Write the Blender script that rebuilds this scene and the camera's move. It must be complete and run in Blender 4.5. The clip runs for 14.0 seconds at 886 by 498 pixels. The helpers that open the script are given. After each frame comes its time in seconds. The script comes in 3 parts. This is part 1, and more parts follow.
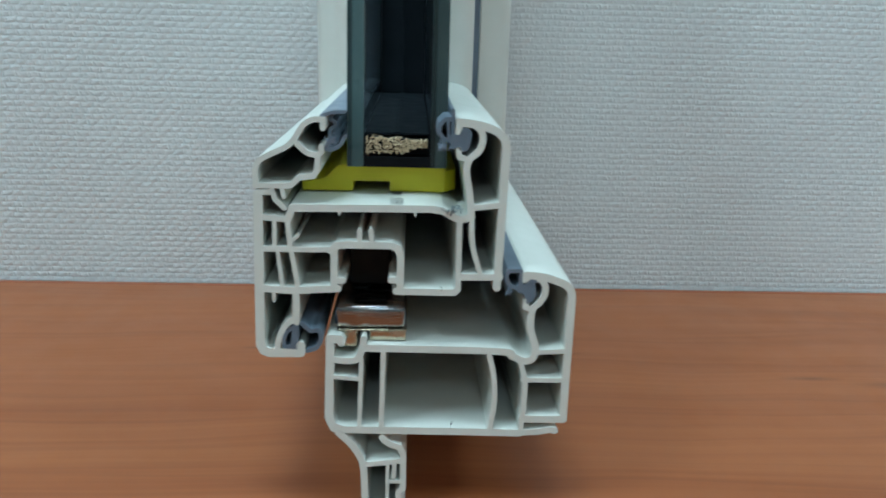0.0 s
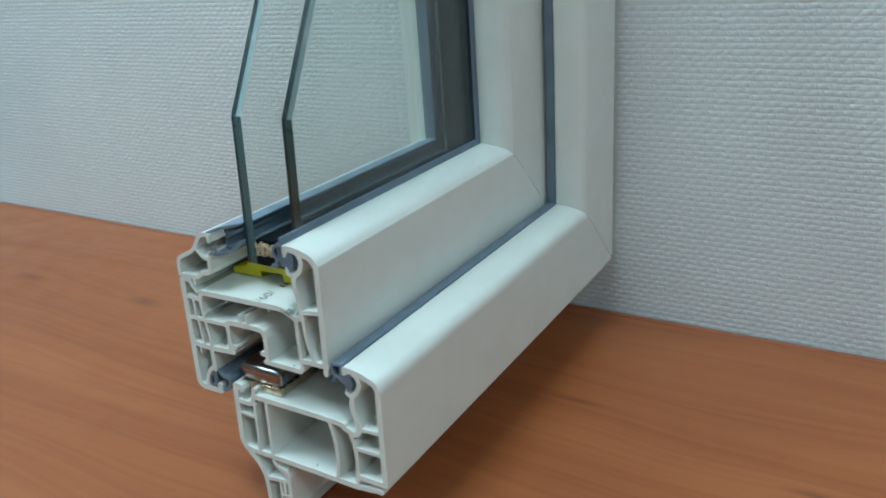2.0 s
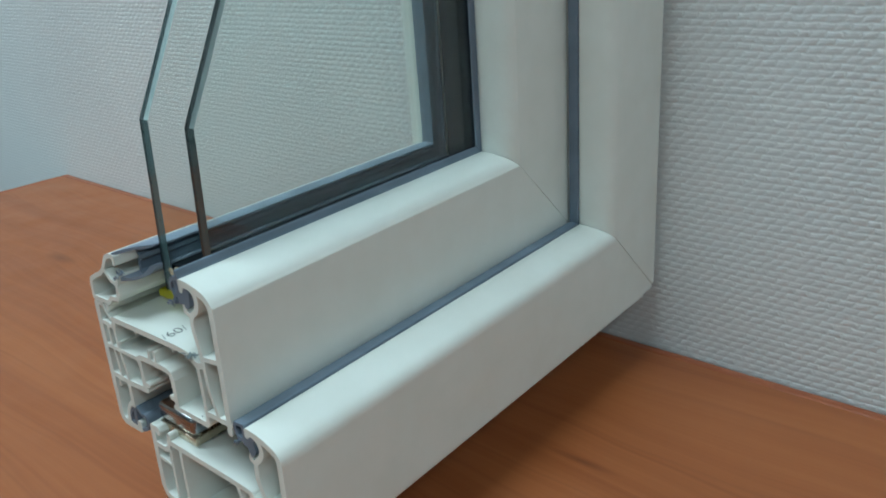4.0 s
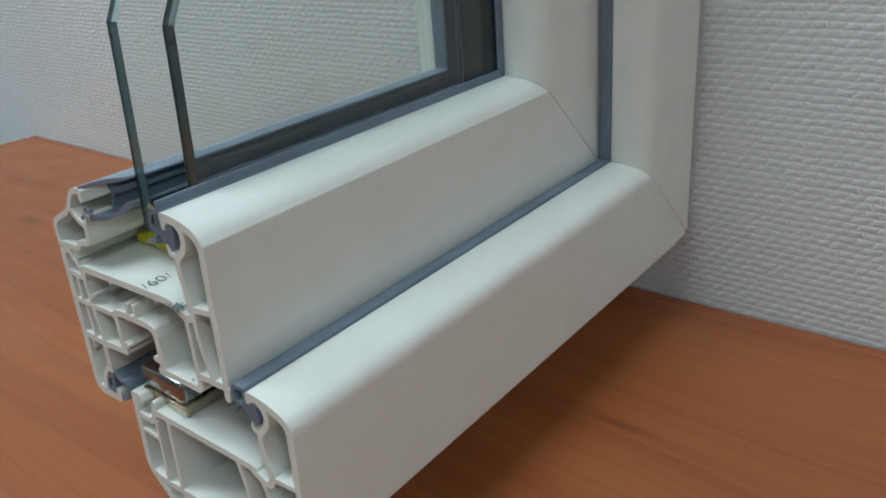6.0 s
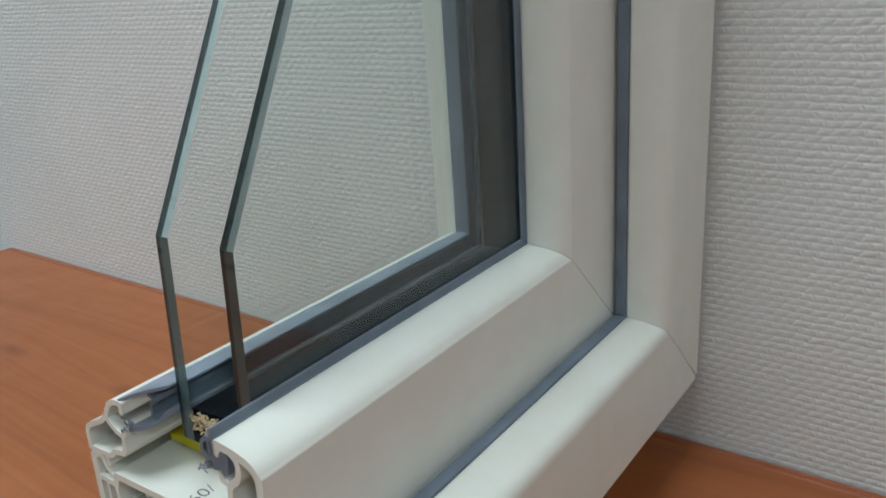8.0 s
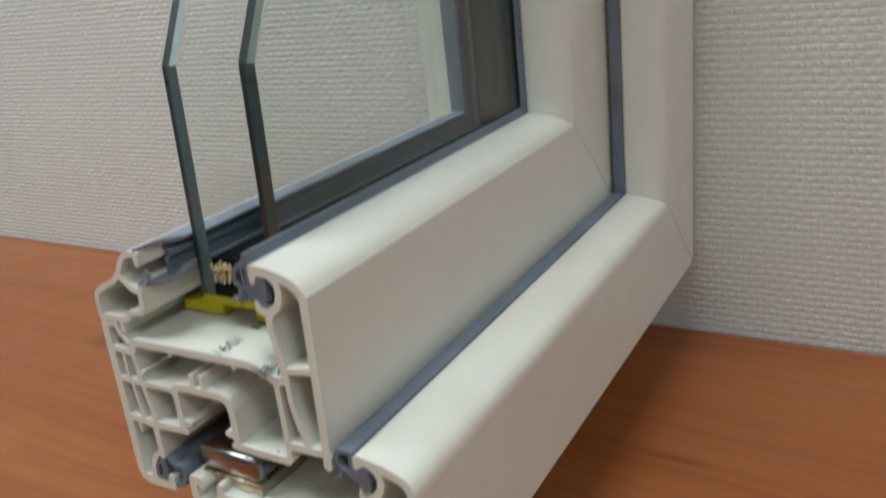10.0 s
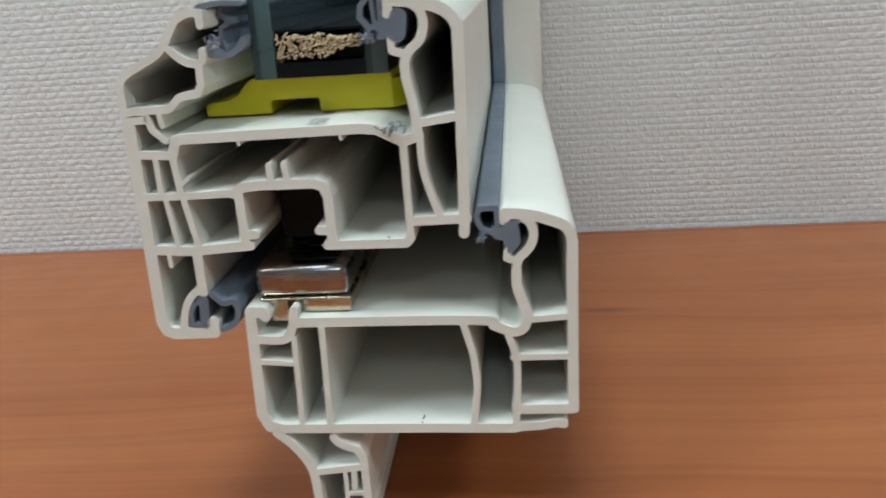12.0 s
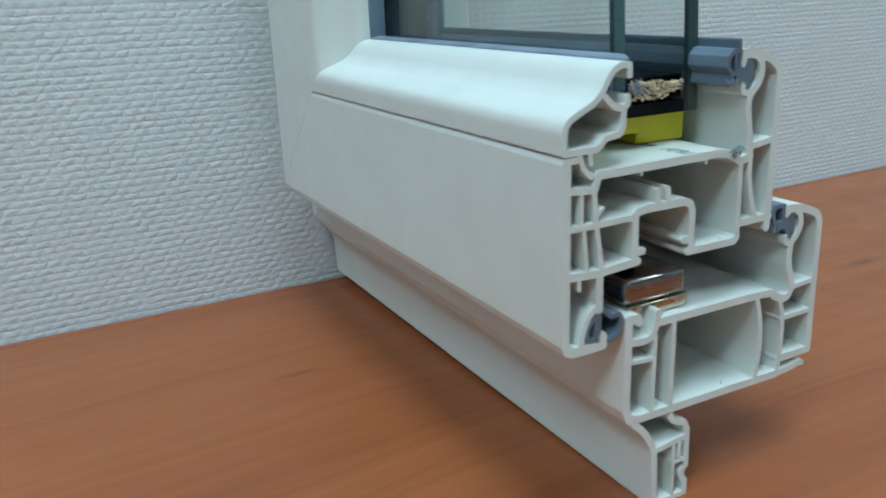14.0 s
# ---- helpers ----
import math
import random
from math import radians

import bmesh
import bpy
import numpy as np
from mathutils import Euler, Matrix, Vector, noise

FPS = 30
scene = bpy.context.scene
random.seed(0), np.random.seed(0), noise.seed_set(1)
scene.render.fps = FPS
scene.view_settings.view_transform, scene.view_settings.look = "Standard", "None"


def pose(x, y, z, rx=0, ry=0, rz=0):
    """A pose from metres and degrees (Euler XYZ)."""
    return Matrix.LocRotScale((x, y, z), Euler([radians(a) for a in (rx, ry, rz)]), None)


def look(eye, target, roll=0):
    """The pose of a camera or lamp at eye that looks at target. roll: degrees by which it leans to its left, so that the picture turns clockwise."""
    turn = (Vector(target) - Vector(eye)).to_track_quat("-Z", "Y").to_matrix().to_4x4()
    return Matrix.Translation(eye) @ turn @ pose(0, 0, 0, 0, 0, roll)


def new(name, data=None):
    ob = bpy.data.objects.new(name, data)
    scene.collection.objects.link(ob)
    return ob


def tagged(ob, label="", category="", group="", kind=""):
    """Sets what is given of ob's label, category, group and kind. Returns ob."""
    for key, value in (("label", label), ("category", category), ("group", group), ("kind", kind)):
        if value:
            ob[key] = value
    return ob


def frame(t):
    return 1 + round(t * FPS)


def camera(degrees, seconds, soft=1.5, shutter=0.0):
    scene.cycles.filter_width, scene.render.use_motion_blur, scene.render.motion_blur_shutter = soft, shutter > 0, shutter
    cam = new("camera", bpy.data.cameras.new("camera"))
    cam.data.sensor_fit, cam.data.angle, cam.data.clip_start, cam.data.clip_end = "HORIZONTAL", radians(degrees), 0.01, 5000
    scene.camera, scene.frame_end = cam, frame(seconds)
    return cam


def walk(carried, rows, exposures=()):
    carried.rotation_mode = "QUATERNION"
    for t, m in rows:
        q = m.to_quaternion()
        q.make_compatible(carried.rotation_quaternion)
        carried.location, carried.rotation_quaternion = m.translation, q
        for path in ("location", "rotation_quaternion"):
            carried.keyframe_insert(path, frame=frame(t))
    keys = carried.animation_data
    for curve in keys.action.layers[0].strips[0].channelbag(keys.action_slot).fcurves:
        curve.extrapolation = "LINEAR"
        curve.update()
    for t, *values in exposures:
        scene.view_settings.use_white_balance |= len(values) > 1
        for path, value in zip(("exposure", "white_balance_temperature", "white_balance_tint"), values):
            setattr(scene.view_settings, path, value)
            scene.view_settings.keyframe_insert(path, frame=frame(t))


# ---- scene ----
# ---- camera and walk: seconds, eye, aim, roll ----
cam = camera(57.6, 14.0, soft=1.8, shutter=0.4)
TABLE_Z, WALL_Y = -0.0768, 0.2354
# the sample stands on the front of its foot, tipped about the line where table and wall meet
TIP = Matrix.Translation((0, WALL_Y, TABLE_Z)) @ Matrix.Rotation(radians(1.2), 4, "X") @ Matrix.Translation((0, -WALL_Y, -TABLE_Z))
PATH = [
    (0.0, (0.02360, -0.21483, 0.06051), (0.03841, 0.12384, -0.02655), 1.590),
    (0.5, (0.05480, -0.21860, 0.07240), (0.04982, 0.11778, -0.02416), 1.175),
    (1.0, (0.11109, -0.21341, 0.08962), (0.04017, 0.11287, -0.01532), -1.223),
    (1.5, (0.16469, -0.20209, 0.10910), (0.03140, 0.10133, -0.00349), -2.472),
    (2.0, (0.21676, -0.18938, 0.13183), (0.04325, 0.08885, 0.00944), -3.388),
    (2.5, (0.25246, -0.17031, 0.13912), (0.05188, 0.08829, 0.01507), -4.284),
    (5.0, (0.20560, -0.09200, 0.11241), (-0.00822, 0.15247, -0.01803), -3.299),
    (5.5, (0.19885, -0.09258, 0.10495), (-0.01080, 0.15475, -0.02686), -3.414),
    (6.0, (0.19660, -0.09408, 0.10425), (-0.00780, 0.15234, -0.03716), -3.810),
    (6.5, (0.19169, -0.09653, 0.10660), (-0.00915, 0.15647, -0.02813), -4.451),
    (7.0, (0.18191, -0.09550, 0.13782), (-0.01669, 0.17023, 0.02626), -2.720),
    (9.5, (0.16375, -0.10172, 0.12613), (-0.02170, 0.17082, 0.00855), -5.425),
    (10.0, (0.15451, -0.11358, 0.09662), (-0.02071, 0.16571, -0.02083), -6.042),
    (10.5, (0.14014, -0.12167, 0.07056), (-0.01937, 0.16628, -0.04836), -6.439),
    (11.0, (0.12437, -0.13610, 0.05191), (-0.00626, 0.16885, -0.05962), -6.229),
    (11.5, (0.09033, -0.14633, 0.04191), (0.01396, 0.17802, -0.06517), -4.463),
    (12.0, (0.05933, -0.15526, 0.04088), (0.02575, 0.17655, -0.06530), -3.831),
    (12.5, (0.02317, -0.16168, 0.03519), (0.03203, 0.17302, -0.06678), -3.360),
    (13.0, (-0.01394, -0.16468, 0.03846), (0.05081, 0.16462, -0.06088), -2.366),
    (13.5, (-0.07570, -0.16220, 0.04850), (0.03445, 0.15526, -0.04939), -3.134),
    (14.0, (-0.12100, -0.14230, 0.05430), (0.03321, 0.15523, -0.04667), -2.742),
]
walk(cam, [(t, look(e, g, r)) for t, e, g, r in PATH],
     exposures=[(0.0, -0.12, 5270, -6), (2.5, -0.12, 5230, -6), (5.0, -0.32, 5650, 0), (6.0, -0.34, 5800, 5), (7.0, -0.28, 5900, 6), (9.5, -0.24, 6500, 10),
                (11.0, -0.28, 6650, 11), (12.0, 0.08, 6150, 7), (12.5, 0.06, 5900, 6), (13.0, -0.02, 5600, 2), (13.5, 0.02, 5400, -1), (14.0, -0.12, 5120, -5)])

# ---- plan, in metres: x across the window's thickness, y along the bottom rail, z up ----
MM = 0.001
FLOOR_Z, CEIL_Z = TABLE_Z - 0.74, 1.85
CORNER = 0.1890          # the mitre lies on y + z = CORNER
STILE_TOP = 0.30

# ---- world and lamps ----
world = bpy.data.worlds.new("world")
scene.world = world
world.use_nodes = True
bg = world.node_tree.nodes["Background"]
sky = world.node_tree.nodes.new("ShaderNodeTexSky")
sky.sky_type, sky.sun_disc = "NISHITA", False
sky.sun_elevation, sky.sun_rotation = radians(35), radians(200)
world.node_tree.links.new(sky.outputs[0], bg.inputs[0])
bg.inputs[1].default_value = 0.1

LAMPS = [(-0.12, -0.28, 16.0), (1.75, -0.95, 18.0), (-1.40, -0.95, 25.0), (0.10, -2.50, 6.5)]
for lx, ly, watts in LAMPS:
    lamp = new("ceiling_lamp_light", bpy.data.lights.new("ceiling_lamp_light", "AREA"))
    lamp.data.shape, lamp.data.size, lamp.data.size_y = "RECTANGLE", 0.56, 0.56
    lamp.data.energy, lamp.data.color = watts, (0.93, 1.0, 0.99)
    lamp.matrix_world = pose(lx, ly, CEIL_Z - 0.035)


# ---- materials ----
def material(name, colour, rough=0.5, metal=0.0):
    m = bpy.data.materials.new(name)
    m.use_nodes = True
    b = m.node_tree.nodes["Principled BSDF"]
    b.inputs["Base Color"].default_value = (*colour, 1)
    b.inputs["Roughness"].default_value, b.inputs["Metallic"].default_value = rough, metal
    return m, m.node_tree, b


def add(tree, kind, **inputs):
    n = tree.nodes.new(kind)
    for key, value in inputs.items():
        n.inputs[key.replace("_", " ")].default_value = value
    return n


def coords(tree, scale=(1, 1, 1), turn=(0, 0, 0)):
    c, m = tree.nodes.new("ShaderNodeTexCoord"), tree.nodes.new("ShaderNodeMapping")
    m.inputs["Scale"].default_value, m.inputs["Rotation"].default_value = scale, turn
    tree.links.new(c.outputs["Object"], m.inputs["Vector"])
    return m.outputs[0]


def ramp(tree, source, stops):
    r = tree.nodes.new("ShaderNodeValToRGB")
    while len(r.color_ramp.elements) < len(stops):
        r.color_ramp.elements.new(0.5)
    for e, (at, c) in zip(r.color_ramp.elements, stops):
        e.position, e.color = at, (*c, 1)
    tree.links.new(source, r.inputs[0])
    return r.outputs[0]


def mix(tree, fac, a, b, mode="MIX"):
    n = tree.nodes.new("ShaderNodeMix")
    n.data_type, n.blend_type = "RGBA", mode
    for value, socket in ((fac, n.inputs[0]), (a, n.inputs[6]), (b, n.inputs[7])):
        if isinstance(value, (int, float)):
            socket.default_value = value
        elif isinstance(value, tuple):
            socket.default_value = (*value, 1)
        else:
            tree.links.new(value, socket)
    return n.outputs[2]


def relief(tree, b, source, distance, strength=1.0, before=None):
    n = tree.nodes.new("ShaderNodeBump")
    n.inputs["Distance"].default_value, n.inputs["Strength"].default_value = distance, strength
    tree.links.new(source, n.inputs["Height"])
    if before:
        tree.links.new(before, n.inputs["Normal"])
    tree.links.new(n.outputs[0], b.inputs["Normal"])
    return n.outputs[0]


def grain(tree, scale, detail=4.0, stretch=(1, 1, 1), rough=0.55):
    n = add(tree, "ShaderNodeTexNoise", Scale=scale, Detail=detail, Roughness=rough)
    tree.links.new(coords(tree, stretch), n.inputs["Vector"])
    return n.outputs[0]


def plastic(name, a, b, rough, fine=900, depth=0.00003):
    m, t, p = material(name, a, rough)
    t.links.new(mix(t, ramp(t, grain(t, 60), [(0.35, (0, 0, 0)), (0.7, (1, 1, 1))]), a, b), p.inputs["Base Color"])
    lo, hi = rough - 0.05, rough + 0.1
    t.links.new(ramp(t, grain(t, 150), [(0.3, (lo,) * 3), (0.7, (hi,) * 3)]), p.inputs["Roughness"])
    relief(t, p, grain(t, fine), depth, 0.5)
    return m


PVC = plastic("white_pvc", (0.742, 0.757, 0.712), (0.708, 0.720, 0.668), 0.34, 900, 0.00001)
GASKET = plastic("grey_gasket_rubber", (0.165, 0.205, 0.265), (0.125, 0.158, 0.205), 0.5, 1500, 0.00008)
# lit copy of the gasket rubber: light from above put into a paler colour
GASKET_LIT = plastic("lit_gasket_rubber", (0.24, 0.275, 0.345), (0.165, 0.195, 0.250), 0.42, 1500, 0.00008)
PACKER = plastic("yellow_plastic", (0.70, 0.62, 0.012), (0.62, 0.54, 0.010), 0.45, 1200, 0.00005)
BLACK = plastic("black_sealant", (0.007, 0.008, 0.010), (0.012, 0.013, 0.016), 0.42, 700, 0.0001)
SPACER = plastic("dark_spacer", (0.004, 0.006, 0.008), (0.007, 0.009, 0.012), 0.75, 900, 0.00004)
DARK_STEEL = plastic("dark_fitting_steel", (0.012, 0.012, 0.013), (0.022, 0.021, 0.020), 0.4, 700, 0.00005)
BEADS = plastic("tan_desiccant_beads", (0.62, 0.50, 0.33), (0.50, 0.39, 0.24), 0.7, 2000, 0.00006)
for dull in (SPACER, BLACK, DARK_STEEL):
    dull.node_tree.nodes["Principled BSDF"].inputs["Specular IOR Level"].default_value = 0.06
INK = material("black_print", (0.09, 0.09, 0.10), 0.6)[0]
SCUFF = plastic("grey_saw_smear", (0.20, 0.25, 0.27), (0.34, 0.38, 0.38), 0.7, 2500, 0.0002)

ZINC = plastic("zinc_plating", (0.58, 0.53, 0.42), (0.48, 0.42, 0.30), 0.24, 700, 0.00003)
ZINC.node_tree.nodes["Principled BSDF"].inputs["Metallic"].default_value = 1.0
STEEL, st, sp = material("polished_steel", (0.62, 0.60, 0.57), 0.2, 1.0)
st.links.new(ramp(st, grain(st, 700, 2, (0.05, 1, 1)), [(0.3, (0.14,) * 3), (0.75, (0.32,) * 3)]), sp.inputs["Roughness"])
st.links.new(ramp(st, grain(st, 130, 2), [(0.35, (0.36, 0.36, 0.36)), (0.52, (0.32, 0.285, 0.265)), (0.66, (0.27, 0.30, 0.335))]), sp.inputs["Base Color"])
relief(st, sp, grain(st, 500, 3), 0.00005, 0.4)

GLASS = bpy.data.materials.new("float_glass")
GLASS.use_nodes = True
gt = GLASS.node_tree
gp = gt.nodes["Principled BSDF"]
gp.inputs["Base Color"].default_value = (0.90, 0.955, 0.94, 1)
gp.inputs["Transmission Weight"].default_value, gp.inputs["Roughness"].default_value, gp.inputs["IOR"].default_value = 1.0, 0.0, 1.46
gp.inputs["Specular IOR Level"].default_value = 0.05
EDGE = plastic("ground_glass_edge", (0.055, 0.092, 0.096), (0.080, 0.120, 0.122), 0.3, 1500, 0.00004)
# pale and dark tones paint in what refraction shows at the cut
EDGE_GLINT = plastic("glass_edge_painted_glint", (0.26, 0.31, 0.31), (0.31, 0.36, 0.36), 0.3, 1500, 0.00004)
EDGE_SHADE = plastic("glass_edge_painted_shade", (0.012, 0.026, 0.029), (0.020, 0.038, 0.041), 0.3, 1500, 0.00004)

# laminated table top: alder-like grain along x, with a few knots
WOOD, wt, wp = material("alder_laminate", (0.3, 0.13, 0.06), 0.38)
bend = add(wt, "ShaderNodeTexNoise", Scale=5.0, Detail=2.0)
wt.links.new(coords(wt, (1, 2.2, 1)), bend.inputs["Vector"])
sway = wt.nodes.new("ShaderNodeVectorMath")
sway.operation = "MULTIPLY_ADD"
sway.inputs[1].default_value = (0.0, 0.035, 0.0)
wt.links.new(bend.outputs["Color"], sway.inputs[0])
wt.links.new(coords(wt), sway.inputs[2])


def along(scale, detail, stretch, rough=0.6):
    n = add(wt, "ShaderNodeTexNoise", Scale=scale, Detail=detail, Roughness=rough)
    m = wt.nodes.new("ShaderNodeMapping")
    m.inputs["Scale"].default_value = stretch
    wt.links.new(sway.outputs[0], m.inputs["Vector"])
    wt.links.new(m.outputs[0], n.inputs["Vector"])
    return n.outputs[0]


pore = along(60.0, 5, (0.07, 6.0, 1), 0.7)
band = along(22.0, 3, (0.10, 2.4, 1), 0.5)
thin = ramp(wt, along(30.0, 2, (0.05, 2.2, 1), 0.4), [(0.46, (0, 0, 0)), (0.5, (1, 1, 1)), (0.54, (0, 0, 0))])
colour = ramp(wt, mix(wt, 0.42, band, pore), [(0.3, (0.245, 0.072, 0.021)), (0.5, (0.305, 0.098, 0.031)), (0.7, (0.355, 0.124, 0.042))])
colour = mix(wt, mix(wt, 1.0, thin, (0.22, 0.22, 0.22), "MULTIPLY"), colour, (0.17, 0.052, 0.02))
for kx, ky, kw, kh in ((0.199, 0.104, 0.016, 0.0032), (0.236, 0.098, 0.022, 0.0050), (0.262, 0.062, 0.012, 0.0018), (0.089, 0.130, 0.018, 0.0026), (-0.214, 0.123, 0.020, 0.0075), (-0.332, 0.119, 0.022, 0.0070), (-0.043, 0.133, 0.012, 0.0022)):
    m = wt.nodes.new("ShaderNodeMapping")
    m.vector_type = "TEXTURE"
    m.inputs["Location"].default_value, m.inputs["Scale"].default_value = (kx - 0.4, ky + 0.17, 0.74), (kw, kh, 1)
    c = wt.nodes.new("ShaderNodeTexCoord")
    wt.links.new(c.outputs["Object"], m.inputs["Vector"])
    g = wt.nodes.new("ShaderNodeTexGradient")
    g.gradient_type = "SPHERICAL"
    wt.links.new(m.outputs[0], g.inputs[0])
    colour = mix(wt, mix(wt, 1.0, g.outputs[0], (0.75, 0.75, 0.75), "MULTIPLY"), colour, (0.12, 0.035, 0.014))
wt.links.new(colour, wp.inputs["Base Color"])
wt.links.new(ramp(wt, grain(wt, 40), [(0.3, (0.34,) * 3), (0.7, (0.46,) * 3)]), wp.inputs["Roughness"])
wp.inputs["Specular IOR Level"].default_value = 0.35
relief(wt, wp, pore, 0.00005, 0.5)
EDGING = plastic("table_edge_band", (0.30, 0.085, 0.03), (0.25, 0.068, 0.024), 0.4, 600, 0.00005)

# woven glass-fibre wallpaper under white paint
PAPER, pt, pp = material("woven_wallpaper", (0.76, 0.76, 0.74), 0.7)
warp = add(pt, "ShaderNodeTexNoise", Scale=130.0, Detail=3.0)
pt.links.new(coords(pt), warp.inputs["Vector"])
shift = pt.nodes.new("ShaderNodeVectorMath")
shift.operation = "MULTIPLY_ADD"
shift.inputs[1].default_value = (0.0056, 0.0, 0.0018)
pt.links.new(warp.outputs["Color"], shift.inputs[0])
pt.links.new(coords(pt), shift.inputs[2])
flip = pt.nodes.new("ShaderNodeMapping")
flip.inputs["Rotation"].default_value = (radians(90), 0, 0)
pt.links.new(shift.outputs[0], flip.inputs["Vector"])
weave = pt.nodes.new("ShaderNodeTexBrick")
weave.offset = 0.5
for key, value in (("Scale", 1.0), ("Mortar Size", 0.0011), ("Mortar Smooth", 1.0), ("Brick Width", 0.0060), ("Row Height", 0.0031)):
    weave.inputs[key].default_value = value
weave.inputs["Color1"].default_value, weave.inputs["Color2"].default_value = (1, 1, 1, 1), (0.55, 0.55, 0.55, 1)
weave.inputs["Mortar"].default_value = (0, 0, 0, 1)
pt.links.new(flip.outputs[0], weave.inputs["Vector"])


def calc(kind, a, b):
    n = pt.nodes.new("ShaderNodeMath")
    n.operation = kind
    for socket, value in zip(n.inputs, (a, b)):
        if isinstance(value, (int, float)):
            socket.default_value = value
        else:
            pt.links.new(value, socket)
    return n.outputs[0]


axes = pt.nodes.new("ShaderNodeSeparateXYZ")
pt.links.new(shift.outputs[0], axes.inputs[0])
knots = calc("MULTIPLY", calc("SINE", calc("MULTIPLY", axes.outputs[0], math.tau / 0.0060), 0), calc("COSINE", calc("MULTIPLY", axes.outputs[2], math.pi / 0.0031), 0))
knots = calc("ADD", calc("MULTIPLY", knots, 0.5), 0.5)
bumped = relief(pt, pp, mix(pt, 0.46, weave.outputs[0], knots), 0.0005, 0.7)
relief(pt, pp, grain(pt, 420, 4, (1, 1, 1.8)), 0.0003, 0.35, bumped)
pt.links.new(ramp(pt, grain(pt, 5), [(0.3, (0.675, 0.69, 0.70)), (0.7, (0.735, 0.75, 0.755))]), pp.inputs["Base Color"])

WALL_PAINT = plastic("beige_wall_paint", (0.46, 0.455, 0.44), (0.42, 0.415, 0.40), 0.8, 200, 0.0003)
PAINT = plastic("white_ceiling_paint", (0.80, 0.80, 0.78), (0.76, 0.76, 0.74), 0.8, 200, 0.0003)
CARPET = plastic("grey_floor_covering", (0.13, 0.125, 0.12), (0.10, 0.097, 0.094), 0.85, 300, 0.001)
LAMP_METAL = plastic("white_lamp_enamel", (0.8, 0.8, 0.8), (0.77, 0.77, 0.77), 0.4)
DIFFUSER, dt, dp = material("lit_diffuser", (0.9, 0.9, 0.88), 0.6)
dp.inputs["Emission Color"].default_value, dp.inputs["Emission Strength"].default_value = (0.93, 1.0, 0.99, 1), 4.0


# ---- mesh helpers ----
def part(name, bm, mat, parent=None, label="", smooth=35):
    me = bpy.data.meshes.new(name)
    bm.normal_update()
    bm.to_mesh(me)
    bm.free()
    me.materials.append(mat)
    if smooth:
        me.polygons.foreach_set("use_smooth", [True] * len(me.polygons))
        me.set_sharp_from_angle(angle=radians(smooth))
    ob = new(name, me)
    if parent:
        ob.parent = parent
    return tagged(ob, label)


def box(bm, lo, hi, bevel=0.0):
    made = bmesh.ops.create_cube(bm, size=1.0, matrix=Matrix.LocRotScale(
        [(a + b) / 2 for a, b in zip(lo, hi)], None, [b - a for a, b in zip(lo, hi)]))
    if bevel:
        edges = list({e for v in made["verts"] for e in v.link_edges})
        bmesh.ops.bevel(bm, geom=edges, offset=bevel, segments=3, profile=0.5, affect="EDGES")
    return bm


def block(lo, hi, bevel=0.0):
    return box(bmesh.new(), lo, hi, bevel)


def curve_through(points, steps=4):
    """A smooth line through the points."""
    p = [Vector(q) for q in points]
    p = [2 * p[0] - p[1], *p, 2 * p[-1] - p[-2]]
    out = []
    for a, b, c, d in zip(p, p[1:], p[2:], p[3:]):
        for k in range(steps):
            t = k / steps
            out.append(0.5 * (2 * b + (c - a) * t + (2 * a - 5 * b + 4 * c - d) * t * t + (3 * b - a - 3 * c + d) * t ** 3))
    return out + [p[-2]]


def web(thick, *points, smooth=False):
    """A wall of an extruded profile, in millimetres: its thickness and its middle line (across, up)."""
    return thick, curve_through(points) if smooth else [Vector(q) for q in points]


def skin(thick, corner, curved):
    """A wall that starts with sharp corners and goes on as a smooth line."""
    return thick, [Vector(q) for q in corner] + curve_through(curved)


def section(webs):
    """The joined area of all walls: corners and triangles."""
    from mathutils.geometry import delaunay_2d_cdt
    verts, faces = [], []
    for thick, line in webs:
        r = thick / 2
        for a, b in zip(line, line[1:]):
            n = (b - a).normalized()
            n = Vector((-n.y, n.x)) * r
            faces.append(list(range(len(verts), len(verts) + 4)))
            verts += [a + n, a - n, b - n, b + n]
        for i, c in enumerate(line):
            if 0 < i < len(line) - 1:
                n0, n1 = [Vector((-d.y, d.x)) * r for d in ((c - line[i - 1]).normalized(), (line[i + 1] - c).normalized())]
                if n0.angle(n1) < 0.35:   # a gentle bend: close the gap on its outer side
                    side = 1 if n0.cross(n1) < 0 else -1
                    if (n0 - n1).length > 1e-4:
                        faces.append(list(range(len(verts), len(verts) + 3)))
                        verts += [c.copy(), c + side * n0, c + side * n1] if side < 0 else [c.copy(), c + n1, c + n0]
                    continue
            faces.append(list(range(len(verts), len(verts) + 14)))
            verts += [c + Vector((math.cos(k * math.tau / 14 + 0.1), math.sin(k * math.tau / 14 + 0.1))) * r * 0.998 for k in range(14)]
    v, _, f, _, _, owners = delaunay_2d_cdt(verts, [], faces, 0, 1e-4)
    return [Vector(q) for q in v], [list(t) for t, own in zip(f, owners) if own]


